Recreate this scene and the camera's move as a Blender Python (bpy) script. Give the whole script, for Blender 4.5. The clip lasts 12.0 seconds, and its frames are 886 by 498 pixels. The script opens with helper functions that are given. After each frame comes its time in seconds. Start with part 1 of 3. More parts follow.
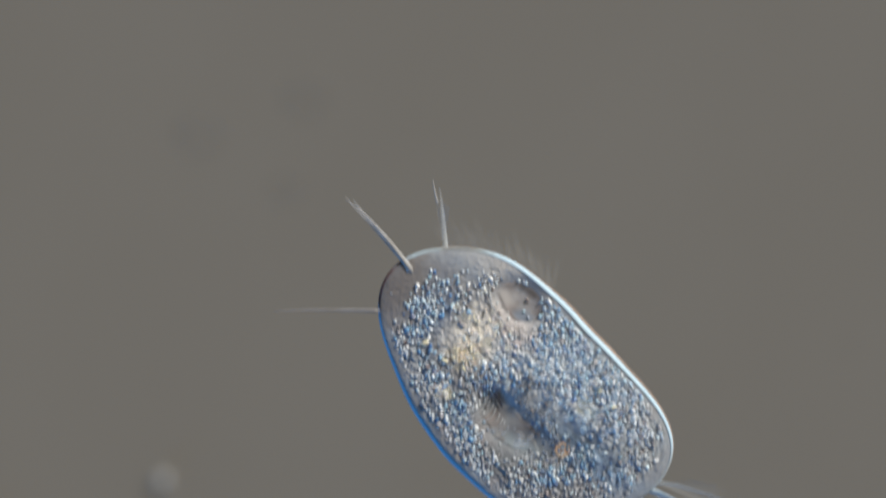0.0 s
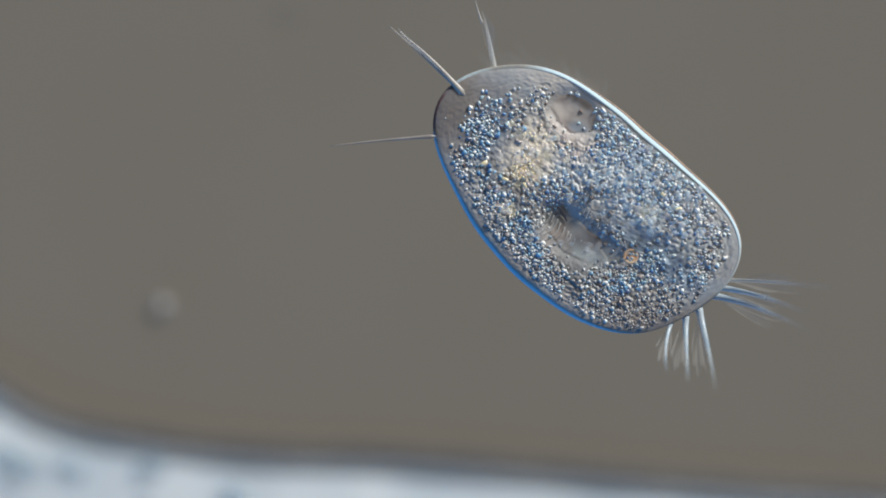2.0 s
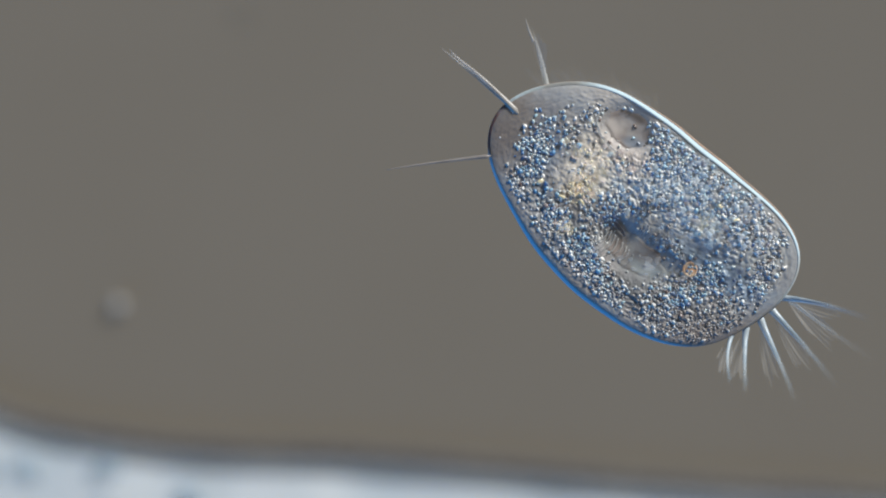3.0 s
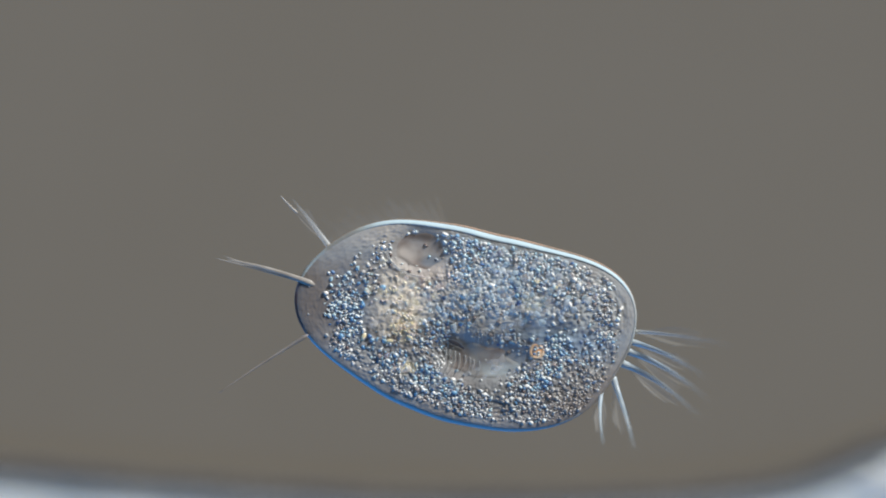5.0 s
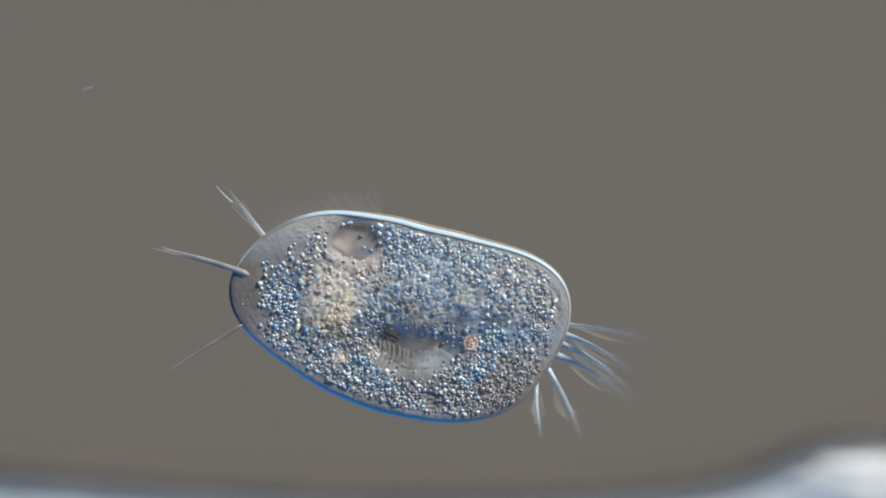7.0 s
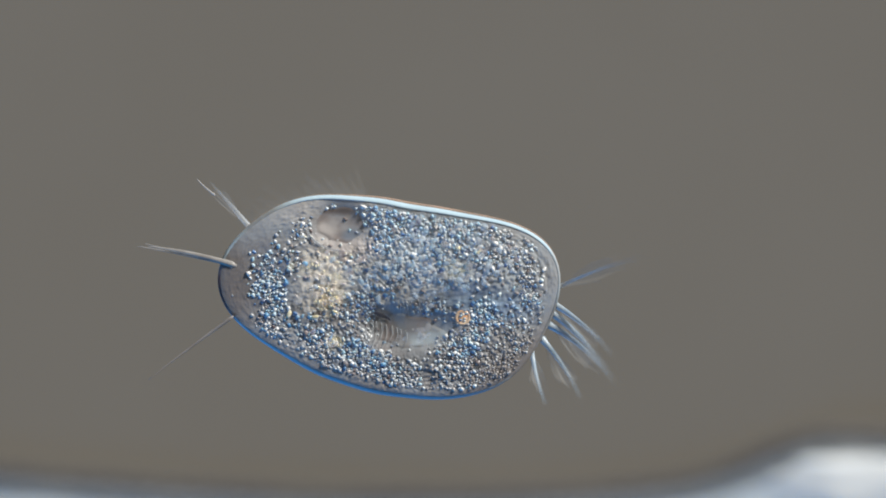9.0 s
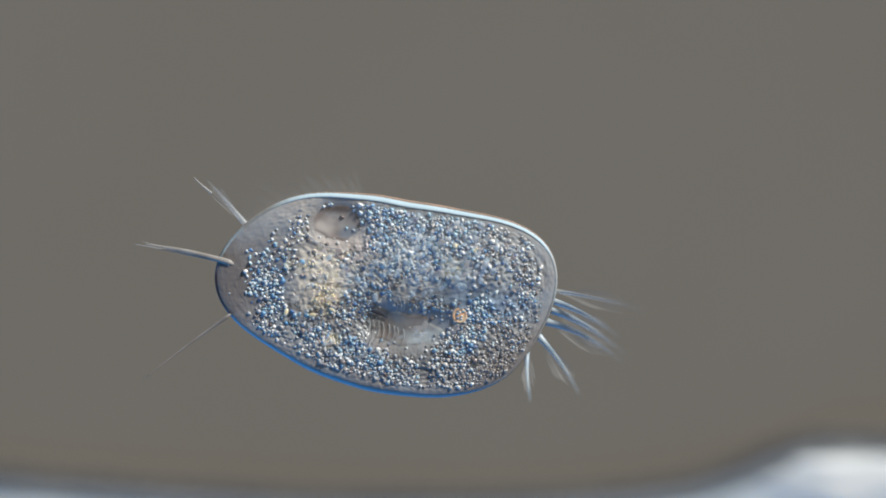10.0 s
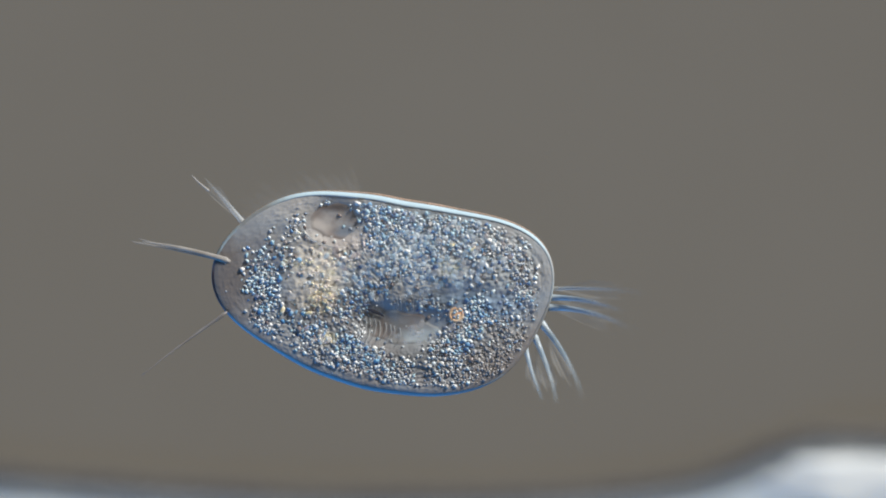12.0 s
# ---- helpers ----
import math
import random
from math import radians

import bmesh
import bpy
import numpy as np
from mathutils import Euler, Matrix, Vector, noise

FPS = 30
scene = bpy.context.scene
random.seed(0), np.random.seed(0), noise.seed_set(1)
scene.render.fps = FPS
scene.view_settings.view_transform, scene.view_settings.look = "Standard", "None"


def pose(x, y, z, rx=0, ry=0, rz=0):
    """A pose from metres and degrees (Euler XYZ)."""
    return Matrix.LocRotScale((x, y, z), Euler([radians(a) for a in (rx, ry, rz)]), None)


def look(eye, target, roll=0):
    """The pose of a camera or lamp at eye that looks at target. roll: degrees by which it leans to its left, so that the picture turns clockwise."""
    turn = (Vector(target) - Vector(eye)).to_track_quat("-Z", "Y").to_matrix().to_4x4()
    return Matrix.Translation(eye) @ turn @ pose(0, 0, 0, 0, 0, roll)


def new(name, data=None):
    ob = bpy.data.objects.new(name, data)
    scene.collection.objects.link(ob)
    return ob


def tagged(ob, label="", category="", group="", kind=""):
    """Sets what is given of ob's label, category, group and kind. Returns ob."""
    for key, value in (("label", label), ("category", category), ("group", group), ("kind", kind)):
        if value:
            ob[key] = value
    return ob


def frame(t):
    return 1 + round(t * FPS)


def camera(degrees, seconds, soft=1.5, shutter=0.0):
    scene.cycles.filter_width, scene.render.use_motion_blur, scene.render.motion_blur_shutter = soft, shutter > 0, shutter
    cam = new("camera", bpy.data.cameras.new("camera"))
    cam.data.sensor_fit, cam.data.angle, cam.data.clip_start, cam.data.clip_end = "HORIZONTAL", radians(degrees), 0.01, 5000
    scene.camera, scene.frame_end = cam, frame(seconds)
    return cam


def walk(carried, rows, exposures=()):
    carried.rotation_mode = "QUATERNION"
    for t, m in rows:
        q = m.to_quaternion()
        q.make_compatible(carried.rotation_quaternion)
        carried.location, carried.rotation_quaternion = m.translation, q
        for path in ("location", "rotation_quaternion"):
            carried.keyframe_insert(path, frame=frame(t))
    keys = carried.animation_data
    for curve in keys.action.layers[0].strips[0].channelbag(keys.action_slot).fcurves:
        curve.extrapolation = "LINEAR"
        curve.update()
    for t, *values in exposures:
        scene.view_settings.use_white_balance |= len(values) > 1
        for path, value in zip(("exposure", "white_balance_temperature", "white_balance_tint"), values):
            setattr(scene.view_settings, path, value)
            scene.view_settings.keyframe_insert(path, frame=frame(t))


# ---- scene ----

# A drop of pond water under a microscope, built ten thousand times larger: one centimetre here is one micrometre.
# ---- camera ----
CAM = [(0, 0.000, 0.820), (0.1, 0.000, 0.578), (0.2, 0.000, 0.328), (0.3, 0.000, 0.110), (0.4, 0.000, 0.011),
       (0.5, 0.000, 0.000), (2.7, 0.000, 0.000), (2.9, 0.105, 0.000), (3.2, 0.460, 0.000), (3.5, 0.880, 0.000),
       (3.9, 1.432, 0.000), (4.3, 1.944, 0.000), (4.5, 2.233, 0.000), (4.7, 2.338, 0.000), (5, 2.459, 0.000),
       (5.5, 2.627, 0.000), (6, 2.706, 0.000), (6.5, 2.751, 0.000), (7, 2.764, 0.000), (7.2, 2.769, 0.000), (8, 2.827, 0.000),
       (8.8, 2.858, 0.000), (9.5, 2.869, 0.000), (10.5, 2.879, 0.000), (12, 2.890, 0.000)]
EYE_Z = 4.528
cam = camera(38.2, 12.0, soft=1.85, shutter=0.25)
cam.data.dof.use_dof = True
cam.data.dof.focus_distance = EYE_Z - 0.01
cam.data.dof.aperture_fstop = 0.12
walk(cam, [(t, pose(x, y, EYE_Z)) for t, x, y in CAM])

# ---- light ----
world = bpy.data.worlds.new("world")
scene.world = world
world.use_nodes = True
world.node_tree.nodes["Background"].inputs[0].default_value = (1.0, 0.97, 0.92, 1)
world.node_tree.nodes["Background"].inputs[1].default_value = 0.045

SHEAR = radians(49)          # the direction of interference-contrast shear across the picture; both added lamps lie along it


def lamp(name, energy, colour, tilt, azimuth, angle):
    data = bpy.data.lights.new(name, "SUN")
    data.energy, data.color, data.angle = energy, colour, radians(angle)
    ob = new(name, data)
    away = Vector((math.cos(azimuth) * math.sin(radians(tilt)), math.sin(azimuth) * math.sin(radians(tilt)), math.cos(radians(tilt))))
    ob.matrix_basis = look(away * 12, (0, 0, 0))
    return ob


# Two added lamps imitate interference-contrast relief: white from one side, blue opposite.
lamp("added_relief_light", 6.1, (1.0, 0.97, 0.93), 70, SHEAR, 14)
lamp("added_blue_light", 1.95, (0.0, 0.36, 1.0), 80, SHEAR + math.pi, 20)


# ---- materials ----
def material(name, colour, rough=0.5, clear=0.0, spots=None, scale=20.0, bump=0.0, bump_scale=60.0, specular=0.5, tint=None, thins=None):
    """A wet biological surface: base colour broken up by noise (spots: the second colour), partly clear; thins: the length over which
    it grows clearer along its own x, and how clear it ends."""
    m = bpy.data.materials.new(name)
    m.use_nodes = True
    nodes, links = m.node_tree.nodes, m.node_tree.links
    shader, out = nodes["Principled BSDF"], nodes["Material Output"]
    shader.inputs["Base Color"].default_value = (*colour, 1)
    shader.inputs["Roughness"].default_value = rough
    shader.inputs["Specular IOR Level"].default_value = specular
    coord = nodes.new("ShaderNodeTexCoord")
    last = None
    if spots:
        n = nodes.new("ShaderNodeTexNoise")
        n.inputs["Scale"].default_value, n.inputs["Detail"].default_value = scale, 5
        links.new(coord.outputs["Object"], n.inputs["Vector"])
        ramp = nodes.new("ShaderNodeValToRGB")
        ramp.color_ramp.elements[0].position, ramp.color_ramp.elements[1].position = 0.38, 0.64
        ramp.color_ramp.elements[0].color, ramp.color_ramp.elements[1].color = (*colour, 1), (*spots, 1)
        links.new(n.outputs["Fac"], ramp.inputs["Fac"])
        last = ramp.outputs["Color"]
    if tint:
        info = nodes.new("ShaderNodeObjectInfo")
        geo = nodes.new("ShaderNodeNewGeometry")
        add = nodes.new("ShaderNodeMath")
        add.operation = "ADD"
        links.new(info.outputs["Random"], add.inputs[0])
        links.new(geo.outputs["Random Per Island"], add.inputs[1])
        frac = nodes.new("ShaderNodeMath")
        frac.operation = "FRACT"
        links.new(add.outputs[0], frac.inputs[0])
        ramp = nodes.new("ShaderNodeValToRGB")
        ramp.color_ramp.elements[0].color, ramp.color_ramp.elements[1].color = (*colour, 1), (*tint[-1], 1)
        for i, c in enumerate(tint[:-1]):
            e = ramp.color_ramp.elements.new((i + 1) / len(tint))
            e.color = (*c, 1)
        links.new(frac.outputs[0], ramp.inputs["Fac"])
        last = ramp.outputs["Color"]
    if last:
        links.new(last, shader.inputs["Base Color"])
    if bump:
        n = nodes.new("ShaderNodeTexNoise")
        n.inputs["Scale"].default_value, n.inputs["Detail"].default_value = bump_scale, 4
        links.new(coord.outputs["Object"], n.inputs["Vector"])
        b = nodes.new("ShaderNodeBump")
        b.inputs["Strength"].default_value, b.inputs["Distance"].default_value = bump, 0.015
        links.new(n.outputs["Fac"], b.inputs["Height"])
        links.new(b.outputs["Normal"], shader.inputs["Normal"])
    if clear:
        glass = nodes.new("ShaderNodeBsdfTransparent")
        mix = nodes.new("ShaderNodeMixShader")
        mix.inputs["Fac"].default_value = clear
        links.new(shader.outputs[0], mix.inputs[1])
        links.new(glass.outputs[0], mix.inputs[2])
        links.new(mix.outputs[0], out.inputs["Surface"])
        if thins:
            axes = nodes.new("ShaderNodeSeparateXYZ")
            links.new(coord.outputs["Object"], axes.inputs[0])
            along = nodes.new("ShaderNodeMapRange")
            along.inputs["From Max"].default_value = thins[0]
            along.inputs["To Min"].default_value, along.inputs["To Max"].default_value = clear, thins[1]
            links.new(axes.outputs["X"], along.inputs["Value"])
            links.new(along.outputs["Result"], mix.inputs["Fac"])
    return m


M_SLIDE = material("ground_glass", (0.2172, 0.2004, 0.1705), 0.8, spots=(0.2224, 0.2059, 0.1762), scale=0.9, specular=0.0)
M_PELLICLE = material("pellicle", (0.62, 0.62, 0.60), 0.35, clear=0.95, specular=0.2, bump=0.15, bump_scale=40)
M_RIM = material("pellicle_rim", (0.43, 0.57, 0.66), 0.45, specular=0.05, spots=(0.40, 0.54, 0.63), scale=12, bump=0.1)
M_LIGHT_FRINGE = material("edge_light_fringe", (0.88, 0.62, 0.48), 0.5, clear=0.66, specular=0.2, spots=(0.66, 0.48, 0.38), scale=12)
M_CYTO = material("cytoplasm", (0.300, 0.285, 0.280), 0.4, spots=(0.325, 0.355, 0.39), scale=6, bump=0.16, bump_scale=50)


def stain_or_shade(m, colour, u, v, ru, rv, turn=0.0, soft=0.75, wobble=0.5, amount=1.0):
    """Adds a soft, uneven patch of colour to a material: the cell's contents, and also painted shade and brightness."""
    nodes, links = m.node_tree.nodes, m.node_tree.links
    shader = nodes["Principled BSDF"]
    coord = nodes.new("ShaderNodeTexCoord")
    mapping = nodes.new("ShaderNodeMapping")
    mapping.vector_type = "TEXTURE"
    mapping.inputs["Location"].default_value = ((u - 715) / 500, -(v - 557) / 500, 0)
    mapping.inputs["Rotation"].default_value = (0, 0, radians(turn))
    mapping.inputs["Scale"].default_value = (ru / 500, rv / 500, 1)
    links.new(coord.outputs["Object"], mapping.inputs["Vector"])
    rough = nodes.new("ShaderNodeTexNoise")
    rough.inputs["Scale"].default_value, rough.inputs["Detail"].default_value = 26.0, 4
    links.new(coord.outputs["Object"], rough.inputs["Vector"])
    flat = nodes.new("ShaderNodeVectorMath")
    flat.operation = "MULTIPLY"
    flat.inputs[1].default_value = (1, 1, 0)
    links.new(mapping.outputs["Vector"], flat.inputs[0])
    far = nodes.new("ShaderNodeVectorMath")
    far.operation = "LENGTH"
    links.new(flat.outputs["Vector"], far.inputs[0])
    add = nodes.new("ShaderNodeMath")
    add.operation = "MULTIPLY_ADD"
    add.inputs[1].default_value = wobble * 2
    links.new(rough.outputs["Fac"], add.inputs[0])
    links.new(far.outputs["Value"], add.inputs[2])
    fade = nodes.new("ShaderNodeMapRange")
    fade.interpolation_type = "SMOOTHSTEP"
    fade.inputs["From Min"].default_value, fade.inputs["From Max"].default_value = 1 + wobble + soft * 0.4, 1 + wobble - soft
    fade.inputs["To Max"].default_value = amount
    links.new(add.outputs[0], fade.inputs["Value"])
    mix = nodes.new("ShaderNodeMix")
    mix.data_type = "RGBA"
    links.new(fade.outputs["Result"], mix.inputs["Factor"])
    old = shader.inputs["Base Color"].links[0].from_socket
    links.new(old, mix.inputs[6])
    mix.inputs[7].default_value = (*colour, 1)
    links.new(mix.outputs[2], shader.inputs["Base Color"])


# Blue tone of the dense zones, darkened for the shade between granules.
stain_or_shade(M_CYTO, (0.15, 0.165, 0.18), 790, 680, 130, 34, 4, wobble=0.5, amount=0.7)
stain_or_shade(M_CYTO, (0.11, 0.165, 0.25), 508, 520, 42, 72, 12, wobble=0.5, amount=0.8)
stain_or_shade(M_CYTO, (0.17, 0.21, 0.26), 620, 640, 120, 30, -32, wobble=0.5, amount=0.7)
stain_or_shade(M_CYTO, (0.18, 0.28, 0.42), 885, 586, 100, 40, -8, wobble=0.6, amount=0.8)
stain_or_shade(M_CYTO, (0.22, 0.30, 0.37), 800, 450, 120, 42, -14, wobble=0.8, amount=0.75)
stain_or_shade(M_CYTO, (0.42, 0.47, 0.50), 930, 520, 70, 60, -14, wobble=0.8, amount=0.7)
# Painted pale to offset the shade of the drops above.
stain_or_shade(M_CYTO, (0.62, 0.67, 0.70), 735, 505, 125, 66, -10, wobble=0.9, amount=0.9)
# Bluish shade of the long hollow, painted along it.
stain_or_shade(M_CYTO, (0.18, 0.27, 0.38), 835, 580, 120, 13, -2, wobble=0.4, amount=0.5)
stain_or_shade(M_CYTO, (0.40, 0.435, 0.455), 772, 632, 86, 30, -4)
# Shaded left wall of the oral groove, painted dark.
stain_or_shade(M_CYTO, (0.16, 0.15, 0.15), 690, 606, 24, 28, 20, wobble=0.3, amount=0.7)
stain_or_shade(M_CYTO, (0.44, 0.40, 0.385), 644, 476, 66, 40, 0, wobble=0.7, amount=0.85)
stain_or_shade(M_CYTO, (0.185, 0.160, 0.145), 440, 520, 52, 96, 0, wobble=0.5, amount=0.85)
stain_or_shade(M_CYTO, (0.240, 0.212, 0.195), 910, 704, 120, 40, 26, wobble=0.5, amount=0.85)
stain_or_shade(M_CYTO, (0.50, 0.49, 0.48), 560, 402, 62, 20, 12, wobble=0.3, amount=0.7)
stain_or_shade(M_CYTO, (0.84, 0.78, 0.68), 598, 522, 52, 60, 8, wobble=0.7, amount=0.8)
stain_or_shade(M_CYTO, (0.96, 0.80, 0.52), 604, 562, 28, 24, 0, wobble=0.7, amount=0.9)
stain_or_shade(M_CYTO, (0.84, 0.74, 0.48), 606, 634, 18, 13, 0)
stain_or_shade(M_CYTO, (0.46, 0.48, 0.38), 832, 522, 24, 18, 0, wobble=0.6, amount=0.8)
# Margin dulled by colour where its edge light fades, front and rear.
stain_or_shade(M_RIM, (0.36, 0.37, 0.375), 1005, 545, 36, 52, 10, wobble=0.4, amount=0.75)
stain_or_shade(M_RIM, (0.20, 0.20, 0.20), 995, 615, 40, 56, 20, wobble=0.4, amount=0.9)
stain_or_shade(M_RIM, (0.25, 0.25, 0.24), 492, 412, 70, 40, 35, wobble=0.4, amount=0.9)
stain_or_shade(M_RIM, (0.21, 0.185, 0.17), 950, 690, 90, 70, 30, wobble=0.4, amount=0.95)
stain_or_shade(M_RIM, (0.14, 0.075, 0.07), 418, 530, 34, 66, 0, wobble=0.3, amount=0.95)
M_FLOOR = material("groove_floor", (0.27, 0.235, 0.22), 0.45, spots=(0.40, 0.435, 0.45), scale=9, bump=0.06, bump_scale=30, specular=0.25)
M_VACUOLE = material("vacuole_wall", (0.24, 0.20, 0.185), 0.4, spots=(0.37, 0.37, 0.375), scale=11, bump=0.05, bump_scale=30, specular=0.3)
# Interference-contrast light and dark tints of the groove, painted as patches.
stain_or_shade(M_FLOOR, (0.18, 0.13, 0.115), 786, 600, 46, 14, -4, wobble=0.5, amount=0.9)
stain_or_shade(M_FLOOR, (0.42, 0.38, 0.35), 672, 624, 13, 24, 10, wobble=0.3, amount=0.8)
stain_or_shade(M_FLOOR, (0.50, 0.58, 0.61), 776, 640, 56, 15, 2, wobble=0.6, amount=0.8)
stain_or_shade(M_FLOOR, (0.16, 0.15, 0.15), 676, 598, 22, 9, -10, wobble=0.4, amount=0.8)
# Shaded upper walls and lighter floor of the bowl, painted likewise.
stain_or_shade(M_VACUOLE, (0.09, 0.055, 0.045), 636, 402, 46, 10, -5, wobble=0.4, amount=0.9)
stain_or_shade(M_VACUOLE, (0.13, 0.10, 0.10), 674, 416, 14, 20, 0, wobble=0.4, amount=0.8)
stain_or_shade(M_VACUOLE, (0.17, 0.22, 0.29), 656, 447, 26, 13, 0, wobble=0.6, amount=0.8)
stain_or_shade(M_VACUOLE, (0.52, 0.49, 0.47), 612, 432, 26, 14, 0, wobble=0.6, amount=0.8)
M_GRAIN = material("blue_granule", (0.50, 0.72, 0.82), 0.28, clear=0.12, specular=0.6, tint=[(0.94, 0.98, 0.99), (0.18, 0.42, 0.66), (0.05, 0.18, 0.44), (0.40, 0.63, 0.76), (0.92, 0.98, 0.99), (0.08, 0.27, 0.54), (0.46, 0.70, 0.82), (0.05, 0.17, 0.40), (0.30, 0.25, 0.24), (0.80, 0.93, 0.96)])
M_GRAIN_GREY = material("grey_granule", (0.72, 0.76, 0.77), 0.28, clear=0.12, specular=0.6, tint=[(0.98, 0.99, 0.99), (0.42, 0.47, 0.52), (0.14, 0.09, 0.08), (0.58, 0.70, 0.77), (0.97, 0.99, 0.99), (0.08, 0.16, 0.29), (0.54, 0.50, 0.47), (0.92, 0.97, 0.99), (0.22, 0.17, 0.16), (0.74, 0.81, 0.85)])
M_GRAIN_DULL = material("dull_granule", (0.46, 0.44, 0.42), 0.35, clear=0.2, specular=0.4, tint=[(0.60, 0.59, 0.58), (0.26, 0.22, 0.20), (0.50, 0.51, 0.53), (0.38, 0.33, 0.30), (0.74, 0.76, 0.78), (0.20, 0.19, 0.21), (0.52, 0.49, 0.46)])
M_SPARK = material("food_speck", (0.98, 0.95, 0.82), 0.25, clear=0.15, specular=0.6, tint=[(0.96, 0.78, 0.58), (0.99, 0.98, 0.95), (0.95, 0.88, 0.62), (0.93, 0.78, 0.76), (0.84, 0.91, 0.88), (0.98, 0.93, 0.74), (0.95, 0.84, 0.50)])
M_HAZE = material("haze", (0.50, 0.66, 0.76), 0.5, clear=0.6, specular=0.2, tint=[(0.74, 0.78, 0.80), (0.16, 0.32, 0.52), (0.46, 0.37, 0.34), (0.56, 0.72, 0.80), (0.24, 0.42, 0.60), (0.84, 0.90, 0.92), (0.36, 0.31, 0.30)])
M_PALE = material("pale_haze", (0.40, 0.52, 0.60), 0.5, clear=0.80, specular=0.1, tint=[(0.66, 0.66, 0.66), (0.44, 0.41, 0.40), (0.44, 0.54, 0.60)])
M_CIRRUS = material("cirrus", (0.50, 0.49, 0.47), 0.35, clear=0.3, spots=(0.38, 0.36, 0.34), scale=14, thins=(0.36, 0.6))
M_HAIR = material("membranelle", (0.60, 0.63, 0.63), 0.4, clear=0.62, spots=(0.40, 0.42, 0.43), scale=20)
M_FAINT = material("faint_cilia", (0.66, 0.67, 0.68), 0.5, clear=0.975, spots=(0.5, 0.5, 0.5), scale=14)
M_THIN = material("thin_cirrus", (0.27, 0.25, 0.24), 0.4, clear=0.36, spots=(0.34, 0.33, 0.33), scale=14)
M_REAR = material("rear_cirrus", (0.50, 0.59, 0.65), 0.35, clear=0.2, spots=(0.30, 0.43, 0.55), scale=14, thins=(0.27, 0.92))
M_UPPER = material("upper_cirrus", (0.64, 0.70, 0.72), 0.35, clear=0.62, spots=(0.5, 0.56, 0.6), scale=14, thins=(0.3, 0.9))
M_SOFT = material("soft_cirrus", (0.62, 0.66, 0.67), 0.4, clear=0.45, spots=(0.54, 0.58, 0.60), scale=14, thins=(0.22, 0.9))
M_VEIL = material("faint_cirrus", (0.60, 0.60, 0.58), 0.4, clear=0.88, spots=(0.48, 0.50, 0.52), scale=14)
M_FRINGE = material("fringe", (0.62, 0.64, 0.64), 0.5, clear=0.89, spots=(0.56, 0.58, 0.59), scale=30, thins=(0.32, 0.988))
M_FOOD = material("food", (0.94, 0.86, 0.60), 0.4, clear=0.82, specular=0.1, tint=[(0.92, 0.88, 0.78), (0.92, 0.72, 0.64), (0.90, 0.86, 0.66), (0.95, 0.94, 0.92), (0.95, 0.80, 0.60)])
M_CRYSTAL = material("crystal", (0.92, 0.80, 0.46), 0.2, spots=(0.96, 0.94, 0.84), scale=60, specular=0.9)
M_RING = material("ring", (0.92, 0.50, 0.27), 0.25, clear=0.1, specular=0.5, spots=(0.96, 0.76, 0.54), scale=30)
M_CLEFT_SHADE = material("cleft_shade", (0.012, 0.02, 0.05), 0.6, specular=0.1, spots=(0.03, 0.03, 0.04), scale=30)
M_MASS = material("jelly", (0.68, 0.75, 0.80), 0.5, spots=(0.53, 0.62, 0.69), scale=2.2, bump=0.4, bump_scale=6)
M_LOBE = material("lobe", (0.76, 0.81, 0.84), 0.5, spots=(0.66, 0.72, 0.76), scale=3)
M_BLOTCH = material("blotch", (0.20, 0.38, 0.50), 0.5, clear=0.82, spots=(0.26, 0.32, 0.38), scale=9)
M_BORDER_SHADE = material("border_shade", (0.10, 0.10, 0.108), 0.6, clear=0.5, spots=(0.13, 0.127, 0.125), scale=3)
M_PARTICLE = material("particle", (0.60, 0.62, 0.63), 0.4, clear=0.55, spots=(0.66, 0.66, 0.66), scale=10)


# ---- building ----
def link(name, bm, mat, parent=None, label="", smooth=True):
    mesh = bpy.data.meshes.new(name)
    bm.to_mesh(mesh)
    bm.free()
    mesh.materials.append(mat)
    if smooth:
        mesh.shade_smooth()
    ob = new(name, mesh)
    ob.parent = parent
    return tagged(ob, label)


def part(name, bm, mat, parent, label=""):
    return link(name, bm, mat, parent, label)


def sweep(bm, path, radii, sides=10, flat=1.0, closed=False):
    """A tube along a path, with a radius at each point, flattened by flat across the up direction."""
    rings, n = [], len(path)
    for i, p in enumerate(path):
        a = path[(i - 1) % n] if closed or i else path[0]
        b = path[(i + 1) % n] if closed or i < n - 1 else path[-1]
        along = (b - a).normalized()
        side = along.cross(Vector((0, 0, 1))).normalized()
        up = side.cross(along)
        rings.append([bm.verts.new(p + side * (radii[i] * math.cos(s)) + up * (radii[i] * flat * math.sin(s)))
                      for s in (2 * math.pi * j / sides for j in range(sides))])
    for i in range(n if closed else n - 1):
        one, two = rings[i], rings[(i + 1) % n]
        for j in range(sides):
            bm.faces.new((one[j], one[(j + 1) % sides], two[(j + 1) % sides], two[j]))
    if not closed:
        bm.faces.new(rings[0][::-1])
        bm.faces.new(rings[-1])
    bmesh.ops.recalc_face_normals(bm, faces=bm.faces)
    return bm


